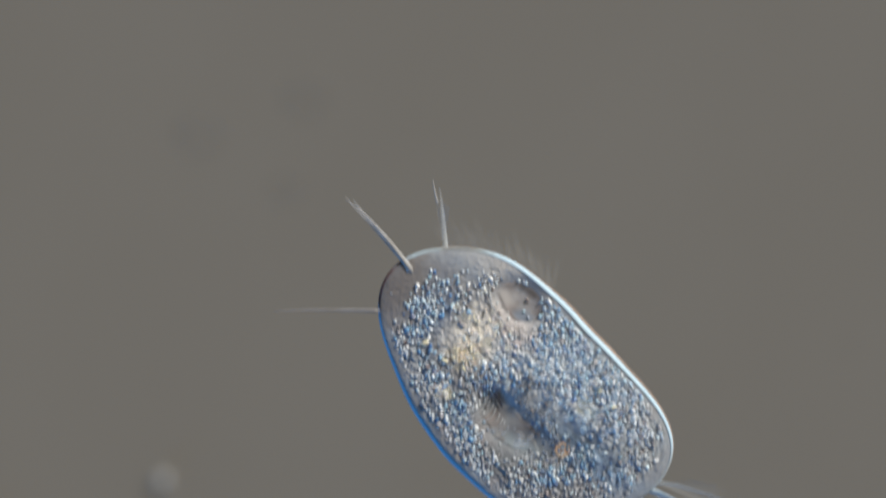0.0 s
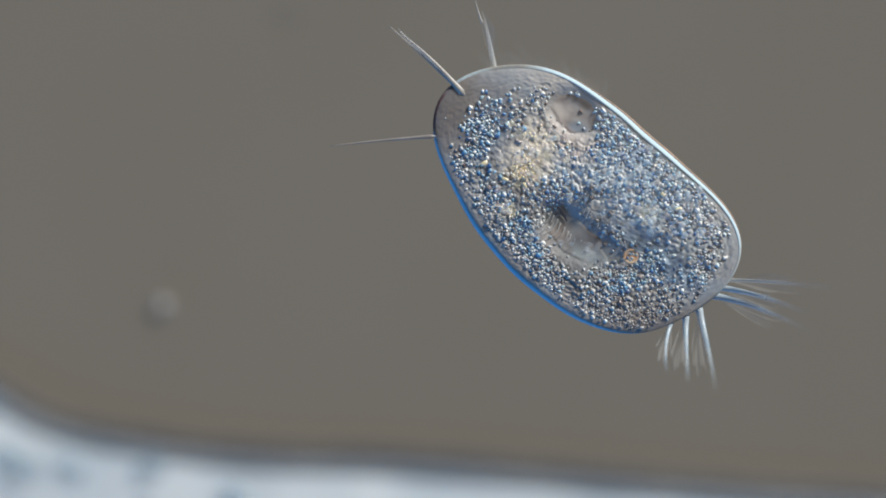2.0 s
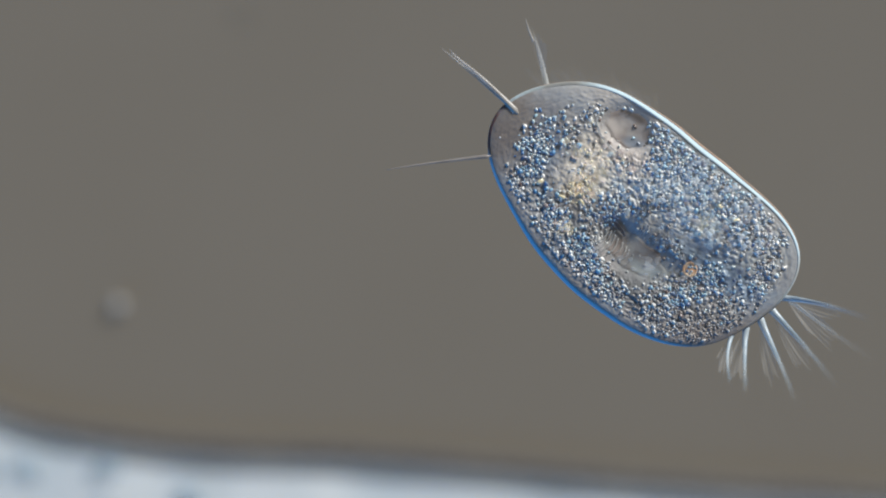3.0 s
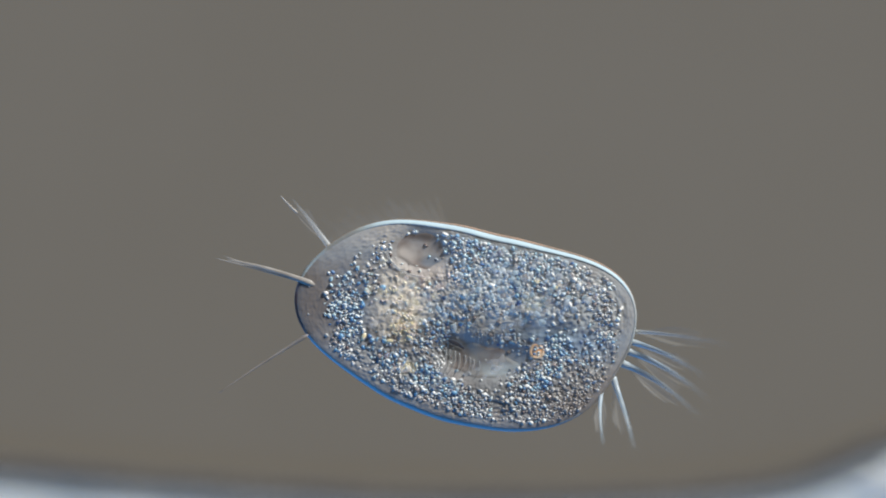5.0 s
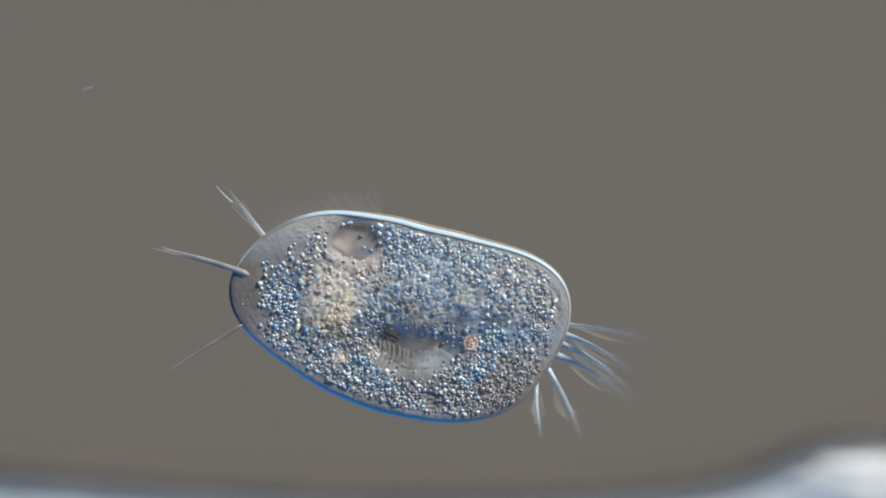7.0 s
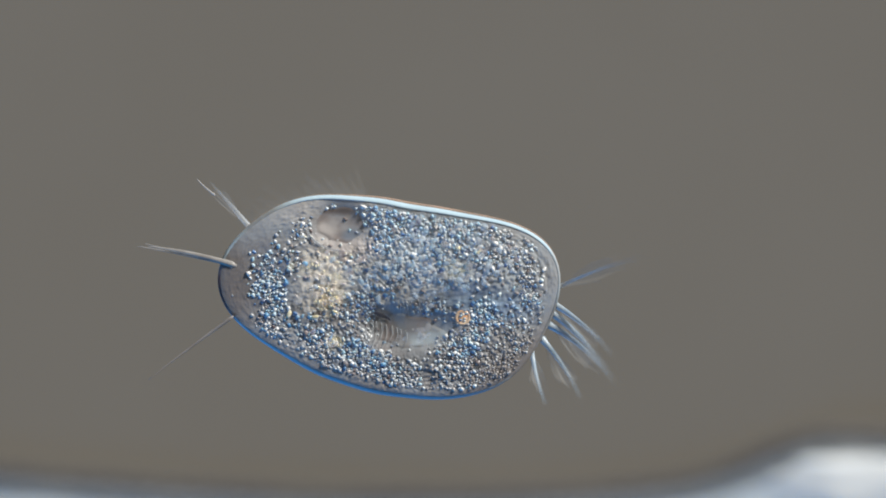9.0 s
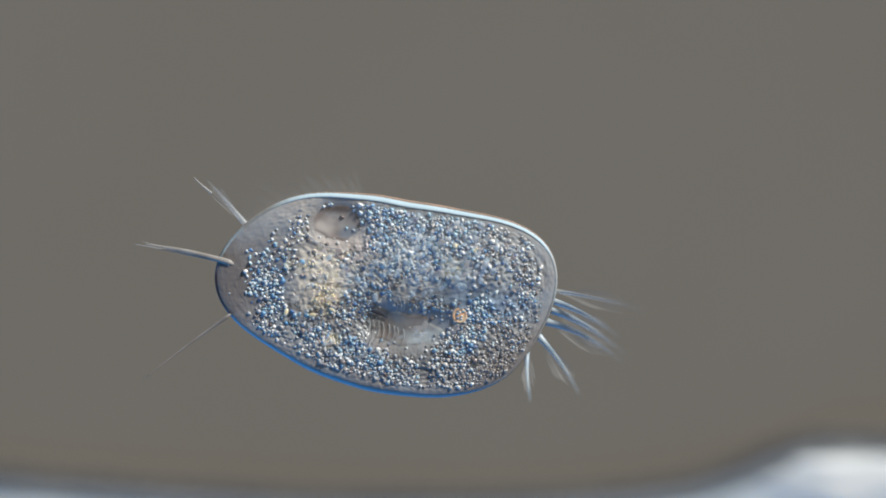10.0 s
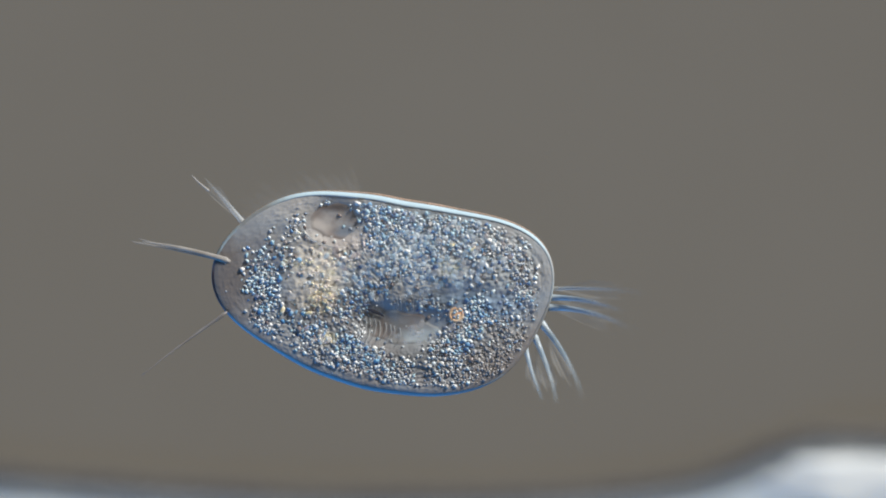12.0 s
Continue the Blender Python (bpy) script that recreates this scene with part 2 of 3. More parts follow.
def blob(bm, at, size, detail=2, rough=0.0, turn=0.0):
    m = Matrix.Translation(at) @ Matrix.Rotation(turn, 4, "Z") @ Matrix.Diagonal((*size, 1))
    made = bmesh.ops.create_icosphere(bm, subdivisions=detail, radius=1)["verts"]
    for v in made:
        v.co *= 1 + rough * noise.noise(v.co * 2.3 + Vector(at) * 7)
        v.co = m @ v.co
    return bm


# ---- the slide ----
def ground():
    bm = bmesh.new()
    bmesh.ops.create_cube(bm, size=1, matrix=Matrix.Translation((0, 0, -1.62)) @ Matrix.Diagonal((80, 80, 0.3, 1)))
    return tagged(link("ground", bm, M_SLIDE, smooth=False), "plain grey-brown ground-glass microscope slide under the water", "slide", kind="structure")


ground()

# ---- the jelly mass along the edge of the field ----
MASS_Z = -1.42
EDGE_X = [-900, -500, -200, 0, 100, 250, 450, 700, 950, 1250, 1650, 2050, 2290, 2400, 2475, 2550, 2660, 2900, 3400]
EDGE_Y = [-700, 150, 545, 698, 750, 783, 807, 817, 838, 864, 890, 888, 866, 836, 804, 784, 789, 820, 900]


def edge(x):
    """The mass's border, in hundredths of its own width: y for x, smooth between the bends."""
    i = max(1, min(len(EDGE_X) - 3, int(np.searchsorted(EDGE_X, x)) - 1))
    x0, x1 = EDGE_X[i], EDGE_X[i + 1]
    y0, y1 = EDGE_Y[i], EDGE_Y[i + 1]
    m0 = (y1 - EDGE_Y[i - 1]) / (x1 - EDGE_X[i - 1])
    m1 = (EDGE_Y[i + 2] - y0) / (EDGE_X[i + 2] - x0)
    w, t = x1 - x0, (x - x0) / (x1 - x0)
    return (2 * t ** 3 - 3 * t ** 2 + 1) * y0 + (t ** 3 - 2 * t ** 2 + t) * w * m0 + (3 * t ** 2 - 2 * t ** 3) * y1 + (t ** 3 - t ** 2) * w * m1


def plan(x, y, z=MASS_Z):
    k = (EYE_Z - z) / EYE_Z
    return Vector(((x - 784) / 500 * k, -(y - 441) / 500 * k, z))


def jelly_mass():
    ob = tagged(new("jelly_mass"), "large whitish out-of-focus jelly mass with bluish blotches lying on the slide", "debris")
    bm, rows = bmesh.new(), []
    for x in np.linspace(-500, 2900, 240):
        p, row = plan(x, edge(x)), []
        wide = max(0.02, 1 - abs((x - 1200) / 1700) ** 6) ** 0.5 * (1 + 0.2 * noise.noise(Vector((x / 400, 0, 0))))
        for v in (0, 0.01, 0.03, 0.06, 0.1, 0.15, 0.22, 0.32, 0.45, 0.65, 0.9, 1.3, 1.9, 2.7):
            lift = 0.024 * min(v / 0.5, 1) ** 2 * (3 - 2 * min(v / 0.5, 1)) - 0.024
            place = p + Vector((0, -v * wide, 0))
            place.z = MASS_Z + lift + 0.012 * min(v * 4, 1) * noise.noise(place * 2.5)
            row.append(bm.verts.new(place))
        under = [bm.verts.new((p.x, p.y - v * wide, MASS_Z - 0.03 - z)) for v, z in ((2.0, 0.02), (0.9, 0.018), (0.3, 0.015), (0.05, 0.01))]
        rows.append(under + row)
    for one, two in zip(rows, rows[1:]):
        for j in range(len(one) - 1):
            bm.faces.new((one[j], one[j + 1], two[j + 1], two[j]))
    bmesh.ops.recalc_face_normals(bm, faces=bm.faces)
    part("jelly", bm, M_MASS, ob)
    # The border's dark shading, laid on as a thin see-through strip.
    path = [plan(x, edge(x) - 1, MASS_Z - 0.024) for x in np.linspace(-500, 2900, 200)]
    part("border_shade", sweep(bmesh.new(), path, [0.078] * len(path), 12, 0.25), M_BORDER_SHADE, ob, "thin dark band for the shading along the border")
    at = plan(2590, 868, MASS_Z - 0.035)
    part("lobe", blob(bmesh.new(), (0, 0, 0), (0.42, 0.19, 0.05), 4, 0.25), M_LOBE, ob, "whiter swollen lobe").location = at
    drops = random.Random(3)
    for i in range(12):
        x = drops.uniform(-60, 420)
        at = plan(x, edge(x) + drops.uniform(40, 150), MASS_Z)
        size = drops.uniform(0.03, 0.07)
        part("blotch", blob(bmesh.new(), (0, 0, 0), (size * drops.uniform(1, 1.8), size, 0.012), 2, 0.4, drops.uniform(0, 3)), M_BLOTCH, ob, "blue-grey blotch").location = at
    return ob


jelly_mass()

# ---- the ciliate ----
COS = [0.4600, 0.0056, 0.1167, 0.0035, 0.0164, -0.0019, 0.0037, -0.0024, 0.0015, -0.0012]
SIN = [0.0, -0.0047, -0.0541, 0.0147, -0.0088, 0.0089, 0.0015, 0.005, 0.0006, 0.0025]
MID = (715, 557)


def reach(a):
    wide = sum(c * math.cos(i * a) + s * math.sin(i * a) for i, (c, s) in enumerate(zip(COS, SIN)))
    flat = 0.022 * math.exp(-(((math.degrees(a) - 335 + 180) % 360 - 180) / 16) ** 2) - 0.007 * math.exp(-(((math.degrees(a) - 14 + 180) % 360 - 180) / 12) ** 2)
    flat -= 0.005 * math.exp(-((math.degrees(a) % 360 - 298) / 18) ** 2)
    return wide - 0.002 * max(0.0, math.cos(a - radians(236))) ** 2 - 0.004 * max(0.0, math.cos(a - radians(70))) ** 2 - flat


def near(a, centre, width):
    """How close the angle a lies to a centre, both in degrees: 1 there, fading over the width."""
    d = (math.degrees(a) - centre + 180) % 360 - 180
    return math.exp(-(d / width) ** 2)


def skirt(a):
    """How wide the clear margin is round the plan, against its usual width."""
    return (1 - 0.55 * near(a, 326, 26)) * (1 - 0.35 * near(a, 178, 22)) * (1 - 0.5 * near(a, 2, 16))


def spot(u, v, z=0.0):
    """A place on the cell's plan, counted in fifths of a micrometre from its front upper corner."""
    return Vector(((u - MID[0]) / 500, -(v - MID[1]) / 500, z))


# hollows of the upper surface: centre, half width and height, turn, depth, and how steep the walls are
HOLLOWS = [(742, 623, 80, 42, -6, 0.016, 2), (694, 604, 34, 30, 0, 0.010, 2), (634, 428, 50, 36, -8, 0.018, 2), (850, 570, 100, 13, -2, 0.004, 1)]


def dip(x, y):
    """Depth of the hollows of the upper surface: the oral groove and the contractile vacuole."""
    d = 0.0
    for u, v, ru, rv, turn, depth, steep in HOLLOWS:
        c = spot(u, v)
        a = radians(turn)
        px, py = x - c.x, y - c.y
        qx, qy = (px * math.cos(a) + py * math.sin(a)) * 500 / ru, (py * math.cos(a) - px * math.sin(a)) * 500 / rv
        d += depth * math.exp(-(qx * qx + qy * qy) ** steep)
    return d


def level(x, y, inset=0.0, high=0.11):
    """Height of the cell's upper surface over a point of its plan."""
    a = math.atan2(y, x)
    r = math.hypot(x, y) / (reach(a) - inset * skirt(a))
    return high * max(0.0, 1 - r ** 40) if r < 1 else 0.0


def grainy(x, y):
    """Uneven relief of the cell's contents, calm in the hollows and at the front."""
    calm = min(1.0, max(0.05, (x + 0.97 * 0.6 - 0.24 * y - 0.10) / 0.16)) * math.exp(-dip(x, y) / 0.004)
    calm *= 1 - 0.65 * math.exp(-((x + 0.238) / 0.11) ** 2 - ((y - 0.066) / 0.13) ** 2)
    p = Vector((x, y, 0))
    fine = max(calm, 0.38 * math.exp(-dip(x, y) / 0.004))
    return calm * (0.6 * noise.noise(p * 22) + 0.7 * noise.noise(p * 55 + Vector((0, 0, 5)))) + fine * 0.75 * noise.noise(p * 100 + Vector((0, 0, 9)))


def dome(inset, high, low, hollows, rings=60, around=220, lumps=0.0, power=40):
    bm, last = bmesh.new(), None
    for sign in (1, -1):
        top = bm.verts.new((0, 0, high - (dip(0, 0) if hollows else 0)) if sign > 0 else (0, 0, -low))
        if sign > 0:
            ring0 = None
            for i in range(1, rings + 1):
                f = 1 - (1 - i / rings) ** 1.5
                ring = []
                for j in range(around):
                    a = 2 * math.pi * j / around
                    r = (reach(a) - inset * skirt(a)) * f
                    x, y = r * math.cos(a), r * math.sin(a)
                    z = high * max(0.0, 1 - f ** power)
                    if i < rings:
                        z -= min(z + 0.06, dip(x, y)) if hollows else 0
                        z += lumps * grainy(x, y) * min(1, (1 - f) * 8)
                    ring.append(bm.verts.new((x, y, z)))
                for j in range(around):
                    k = (j + 1) % around
                    bm.faces.new((ring0[j], ring[j], ring[k], ring0[k]) if ring0 else (top, ring[j], ring[k]))
                ring0 = ring
            last = ring0
        else:
            ring0 = last
            for i in range(rings - 1, 0, -2):
                f = (i / rings) ** 0.6
                ring = []
                for a in (2 * math.pi * j / around for j in range(around)):
                    r = (reach(a) - inset * skirt(a)) * f
                    ring.append(bm.verts.new((r * math.cos(a), r * math.sin(a), -low * (1 - f ** 7) ** 0.7)))
                for j in range(around):
                    k = (j + 1) % around
                    bm.faces.new((ring0[k], ring0[j], ring[j], ring[k]))
                ring0 = ring
            for j in range(around):
                bm.faces.new((top, ring0[(j + 1) % around], ring0[j]))
    return bm


def cirrus_mesh(length, base, bend, curl=0.0, flat=0.7):
    """A tapered stiff bundle of cilia along +x that bends to its left by bend degrees towards the tip."""
    n, p, path, radii = 18, Vector((0, 0, 0)), [], []
    for i in range(n + 1):
        t = i / n
        path.append(p.copy())
        radii.append(base * (1 - t) ** 0.8 * (1 + 0.25 * math.exp(-(t / 0.12) ** 2)) * min(1.0, 0.3 + t / 0.08) + 0.0012)
        a = radians(bend * t ** 1.4)
        p = p + Vector((math.cos(a), math.sin(a), curl * t)) * (length / n)
    chord = Matrix.Rotation(-math.atan2(path[-1].y, path[-1].x), 3, "Z")
    return sweep(bmesh.new(), [chord @ q for q in path], radii, 8, flat)


cell = tagged(new("ciliate"), "flattened oval translucent ciliate full of blue-grey granules, swimming in the water", "ciliate")
part("pellicle", dome(0.018, 0.105, 0.11, False, power=6), M_PELLICLE, cell, "clear outer skin of the cell")
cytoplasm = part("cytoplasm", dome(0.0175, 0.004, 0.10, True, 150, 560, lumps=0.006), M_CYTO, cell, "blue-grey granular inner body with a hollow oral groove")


def margin(around=300):
    """The cell's margin: a thin sloping skirt round the plan, below the upper skin."""
    bm, rows = bmesh.new(), []
    for j in range(around):
        a = 2 * math.pi * j / around
        steep = (1 - 0.85 * near(a, 328, 24)) * (1 - 0.6 * near(a, 172, 18)) * (1 - 0.85 * near(a, 0, 17)) * (1 - 0.8 * near(a, 144, 14))
        full = math.sqrt(max(0.0, math.cos(a - radians(66)))) * (1 - 0.8 * near(a, 0, 18)) * (1 - 0.8 * near(a, 144, 16))
        wide = (1 + 0.15 * full) * skirt(a)
        rows.append([bm.verts.new(((reach(a) - d * wide) * math.cos(a), (reach(a) - d * wide) * math.sin(a), z * steep + 0.0045 * full))
                     for d, z in ((0.003, -0.014), (0.0065, -0.0095), (0.010, -0.0055), (0.0145, -0.002), (0.0205, 0.0),
                                  (0.0206, -0.005), (0.0190, -0.010), (0.014, -0.016), (0.008, -0.017))])
    for j in range(around):
        one, two = rows[j], rows[(j + 1) % around]
        for i in range(9):
            bm.faces.new((one[i], two[i], two[(i + 1) % 9], one[(i + 1) % 9]))
    bmesh.ops.recalc_face_normals(bm, faces=bm.faces)
    return bm


def light_fringe(around=300):
    """The warm fringe of light at the edge, built as a thin band hugging the margin's foot, thickest along the upper
    side.
    """
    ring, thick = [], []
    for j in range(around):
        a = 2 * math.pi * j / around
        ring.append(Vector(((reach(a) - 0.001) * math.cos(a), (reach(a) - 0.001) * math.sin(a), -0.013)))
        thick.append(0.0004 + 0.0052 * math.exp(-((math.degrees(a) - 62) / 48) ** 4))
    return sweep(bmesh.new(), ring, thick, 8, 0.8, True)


part("light_fringe", light_fringe(), M_LIGHT_FRINGE, cell, "thin warm-coloured band for the light fringe at the edge")
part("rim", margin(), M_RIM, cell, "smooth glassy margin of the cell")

# the granules
BARE = [(638, 420, 66, 38), (598, 524, 54, 68), (634, 462, 66, 42), (756, 619, 78, 38), (700, 604, 44, 40), (740, 650, 62, 22), (764, 562, 46, 18), (545, 398, 70, 30),
        (474, 448, 50, 36), (832, 521, 22, 17), (606, 634, 18, 14), (990, 602, 20, 30)]
DENSE = [(506, 516, 38, 74, 12), (560, 600, 60, 26, -38), (660, 668, 100, 22, -30), (780, 697, 90, 13, -6), (656, 566, 34, 40, -20), (706, 416, 40, 24, -10),
         (770, 424, 70, 20, -14), (860, 446, 90, 16, -14), (900, 500, 60, 26, -20), (892, 628, 60, 44, 20), (950, 548, 26, 50, 10), (840, 660, 50, 30, 0), (905, 660, 50, 24, 25), (800, 580, 70, 18, 0), (812, 484, 22, 22, 0)]


def crowd(x, y):
    """How likely a granule lies there: crowded clusters, few in the hollows, at the front and along the margin."""
    patch = noise.noise(Vector((x * 13, y * 13, 3.7)))
    chance = min(1.0, max(0.02, 0.10 + 0.8 * patch))
    for u, v, ru, rv, turn in DENSE:
        c, a = spot(u, v), radians(turn)
        px, py = (x - c.x) * 500, (y - c.y) * 500
        q = ((px * math.cos(a) + py * math.sin(a)) / ru) ** 2 + ((py * math.cos(a) - px * math.sin(a)) / rv) ** 2
        chance = max(chance, min(1.0, max(0.05, 0.7 + 1.5 * patch)) * math.exp(-q * q * 0.7))
    for u, v, ru, rv in BARE:
        c = spot(u, v)
        q = ((x - c.x) * 500 / ru) ** 2 + ((y - c.y) * 500 / rv) ** 2
        chance *= 1 - (0.95 if u > 690 else 0.99) * math.exp(-q * q)
    front = (x - spot(416, 512).x) * 0.97 + (y - spot(416, 512).y) * -0.24
    return chance * min(1.0, max(0.05, (front - 0.07) / 0.08))


BLUE = [(506, 516, 44, 80, 12), (560, 600, 50, 26, -38), (700, 400, 70, 40, -10), (656, 566, 44, 40, -20), (770, 470, 110, 60, -14), (890, 590, 100, 34, -4), (880, 650, 60, 24, 20), (640, 650, 60, 20, -30)]


def blueness(x, y):
    """How likely a granule there is a blue one rather than a grey one."""
    most = 0.12
    for u, v, ru, rv, turn in BLUE:
        c, a = spot(u, v), radians(turn)
        px, py = (x - c.x) * 500, (y - c.y) * 500
        q = ((px * math.cos(a) + py * math.sin(a)) / ru) ** 2 + ((py * math.cos(a) - px * math.sin(a)) / rv) ** 2
        most = max(most, 0.9 * math.exp(-q * q * 0.6))
    return most


def scatter(count, sizes, gap, close):
    """Granules over the plan: place, size and colour; closer together than gap allows only now and then."""
    made, cellmap = [], {}
    while len(made) < count:
        a, f = rng.uniform(0, 2 * math.pi), math.sqrt(rng.random())
        rear_edge = near(a, 324, 22)
        r = (reach(a) - 0.046 + 0.030 * rear_edge + 0.010 * near(a, 62, 45)) * f
        x, y = r * math.cos(a), r * math.sin(a)
        if rng.random() > max(crowd(x, y), 0.45 * rear_edge * (f > 0.78), 0.004):
            continue
        size = rng.choice(sizes) * rng.uniform(0.85, 1.15) * (1 - 0.3 * rear_edge * (f > 0.8))
        key = (int(x // 0.02), int(y // 0.02))
        beside = [g for i in (-1, 0, 1) for j in (-1, 0, 1) for g in cellmap.get((key[0] + i, key[1] + j), ())]
        if any((g[0] - x) ** 2 + (g[1] - y) ** 2 < (gap * (g[2] + size)) ** 2 for g in beside) and rng.random() > close:
            continue
        dull = rng.random() < 0.9 * rear_edge * (f > 0.74)
        g = (x, y, size, "dull" if dull else "blue" if rng.random() < blueness(x, y) else "grey")
        made.append(g)
        cellmap.setdefault(key, []).append(g)
    return made


def grain_place(x, y, size):
    return Vector((x, y, level(x, y, 0.0175, 0.004) - dip(x, y) + 0.004 * grainy(x, y) - rng.uniform(0.10, 0.60) * size))


def granule_meshes(count, mat):
    """A few uneven granules, each lumpy in its own way."""
    shapes = []
    for k in range(count):
        ball = bmesh.new()
        bmesh.ops.create_icosphere(ball, subdivisions=2, radius=1)
        for v in ball.verts:
            v.co *= 1 + 0.62 * noise.noise(v.co * 1.3 + Vector((4.1 * k, 2.7 - k, 9.3))) + 0.25 * noise.noise(v.co * 2.9 + Vector((k, 7, 3)))
        mesh = bpy.data.meshes.new("granule")
        ball.to_mesh(mesh)
        ball.free()
        mesh.materials.append(mat)
        mesh.shade_smooth()
        shapes.append(mesh)
    return shapes


def fine_granules(some, shapes, mat, label):
    outlines = [([v.co.copy() for v in m.vertices], [tuple(p.vertices) for p in m.polygons]) for m in shapes]
    coords, polys = [], []
    for x, y, size, _ in some:
        verts, faces = rng.choice(outlines)
        at, n = grain_place(x, y, size), len(coords)
        a, thin = rng.uniform(0, 6.28), rng.uniform(0.55, 1.0)
        c, w = math.cos(a) * size, math.sin(a) * size
        coords += [(at.x + c * v.x - w * v.y * thin, at.y + w * v.x + c * v.y * thin, at.z + size * v.z) for v in verts]
        polys += [tuple(n + i for i in f) for f in faces]
    mesh = bpy.data.meshes.new("fine_granules")
    mesh.from_pydata(coords, [], polys)
    mesh.materials.append(mat)
    mesh.shade_smooth()
    ob = tagged(new("fine_granules", mesh), label, kind="stuff")
    ob.parent = cytoplasm


rng = random.Random(5)
grains = scatter(2050, (0.0046, 0.0054, 0.0060, 0.0068, 0.0074, 0.0080, 0.0086, 0.0094, 0.0106), 0.66, 0.04)
grains.sort(key=lambda g: -g[2])
tiny = scatter(2700, (0.0026, 0.0034, 0.0044), 0.5, 0.1)
shapes = {"blue": granule_meshes(8, M_GRAIN), "grey": granule_meshes(8, M_GRAIN_GREY), "dull": granule_meshes(8, M_GRAIN_DULL)}
for x, y, size, colour in grains[:300]:
    ob = new("granule", rng.choice(shapes[colour]))
    ob.parent = cytoplasm
    ob.matrix_basis = Matrix.Translation(grain_place(x, y, size)) @ Matrix.Rotation(rng.uniform(0, 6.28), 4, "Z") @ Matrix.Diagonal((size, size * rng.uniform(0.6, 1.0), size, 1))
for colour, mat, label in (("blue", M_GRAIN, "many tiny deep blue and pale blue granules"), ("grey", M_GRAIN_GREY, "many tiny whitish, grey and brown granules"),
                           ("dull", M_GRAIN_DULL, "many tiny dull grey-brown granules along the rear margin")):
    fine_granules([g for g in grains[300:] + tiny if g[3] == colour], shapes[colour], mat, label)

# food, soft layers and crystals
def surface(x, y):
    return level(x, y, 0.0175, 0.004) - dip(x, y)


def layers(u, v, su, sv, n, small, large, lift=0.007, depth=0.0, thick=0.0013):
    """Soft overlapping flat drops over a stretch of the cell, thinning out towards its edge."""
    heap, c, laid = bmesh.new(), spot(u, v), []
    for _ in range(n):
        x = max(-1.6, min(1.6, rng.gauss(0, 0.55))) * su / 500
        y = max(-1.6, min(1.6, rng.gauss(0, 0.55))) * sv / 500
        p = c + Vector((x, y, 0))
        if p.xy.length > reach(math.atan2(p.y, p.x)) - 0.05:
            continue
        if thick > 0.002 and dip(p.x, p.y) > 0.003:
            continue
        size = rng.uniform(small, large)
        if sum((x - q[0]) ** 2 + (y - q[1]) ** 2 < (size + q[2]) ** 2 for q in laid) > 2:
            continue
        laid.append((x, y, size))
        blob(heap, (x, y, surface(p.x, p.y) + lift + rng.uniform(0, depth)), (size * rng.uniform(0.8, 1.3), size * rng.uniform(0.6, 1.0), thick), 2, 0.35, rng.uniform(0, 3))
    return heap


def food_mass(u, v, su, sv, n, label, small=0.003, large=0.010):
    """A food vacuole: soft half-digested layers."""
    part("food_vacuole", layers(u, v, su, sv, n, small, large, 0.012, 0.03), M_FOOD, cell, label).location = spot(u, v)


tagged(part("endoplasm", layers(806, 498, 150, 80, 280, 0.004, 0.013, 0.03, 0.06, 0.006), M_HAZE, cytoplasm, "blurred pale and blue lumps inside the cell"), kind="stuff").location = spot(806, 498)


def dish(u, v, ru, rv, turn, rings=22, around=64):
    """A smooth skin lining a hollow, tucked under the granular surface at its border."""
    bm, c, rows = bmesh.new(), spot(u, v), []
    for i in range(1, rings + 1):
        f, row = i / rings, []
        for k in range(around):
            s = 2 * math.pi * k / around
            wave = 1 + 0.30 * noise.noise(Vector((math.cos(s) * 1.6, math.sin(s) * 1.6, u)))
            q = Matrix.Rotation(radians(turn), 2) @ Vector((ru * f * wave * math.cos(s) / 500, rv * f * wave * math.sin(s) / 500))
            z = surface(c.x + q.x, c.y + q.y) + 0.0025 - 0.009 * max(0.0, f - 0.65) / 0.35
            row.append(bm.verts.new((c.x + q.x, c.y + q.y, z + 0.0008 * noise.noise(Vector((q.x, q.y, u)) * 30))))
        if rows:
            for k in range(around):
                bm.faces.new((rows[-1][k], row[k], row[(k + 1) % around], rows[-1][(k + 1) % around]))
        else:
            bm.faces.new(row)
        rows.append(row)
    bmesh.ops.recalc_face_normals(bm, faces=bm.faces)
    return bm


part("vacuole", dish(634, 428, 56, 40, -8), M_VACUOLE, cell, "smooth hollow contractile vacuole with painted shade at its rim")
part("groove_floor", dish(738, 624, 80, 40, -6), M_FLOOR, cell, "pale smooth floor of the oral groove")
tagged(part("groove_lumps", layers(772, 644, 70, 20, 18, 0.006, 0.016, 0.03, 0.05), M_PALE, cytoplasm, "soft bluish lumps in the oral groove"), kind="stuff").location = spot(770, 640)
food_mass(596, 524, 46, 56, 26, "soft yellowish food mass", 0.006, 0.017)
food_mass(640, 486, 40, 22, 10, "soft pale pinkish food mass", 0.006, 0.016)
food_mass(612, 560, 22, 22, 26, "bright yellow-orange food mass", 0.004, 0.010)
food_mass(600, 632, 16, 12, 22, "small yellow-brown food mass", 0.004, 0.011)
food_mass(832, 520, 18, 14, 18, "greenish grey food mass", 0.004, 0.011)


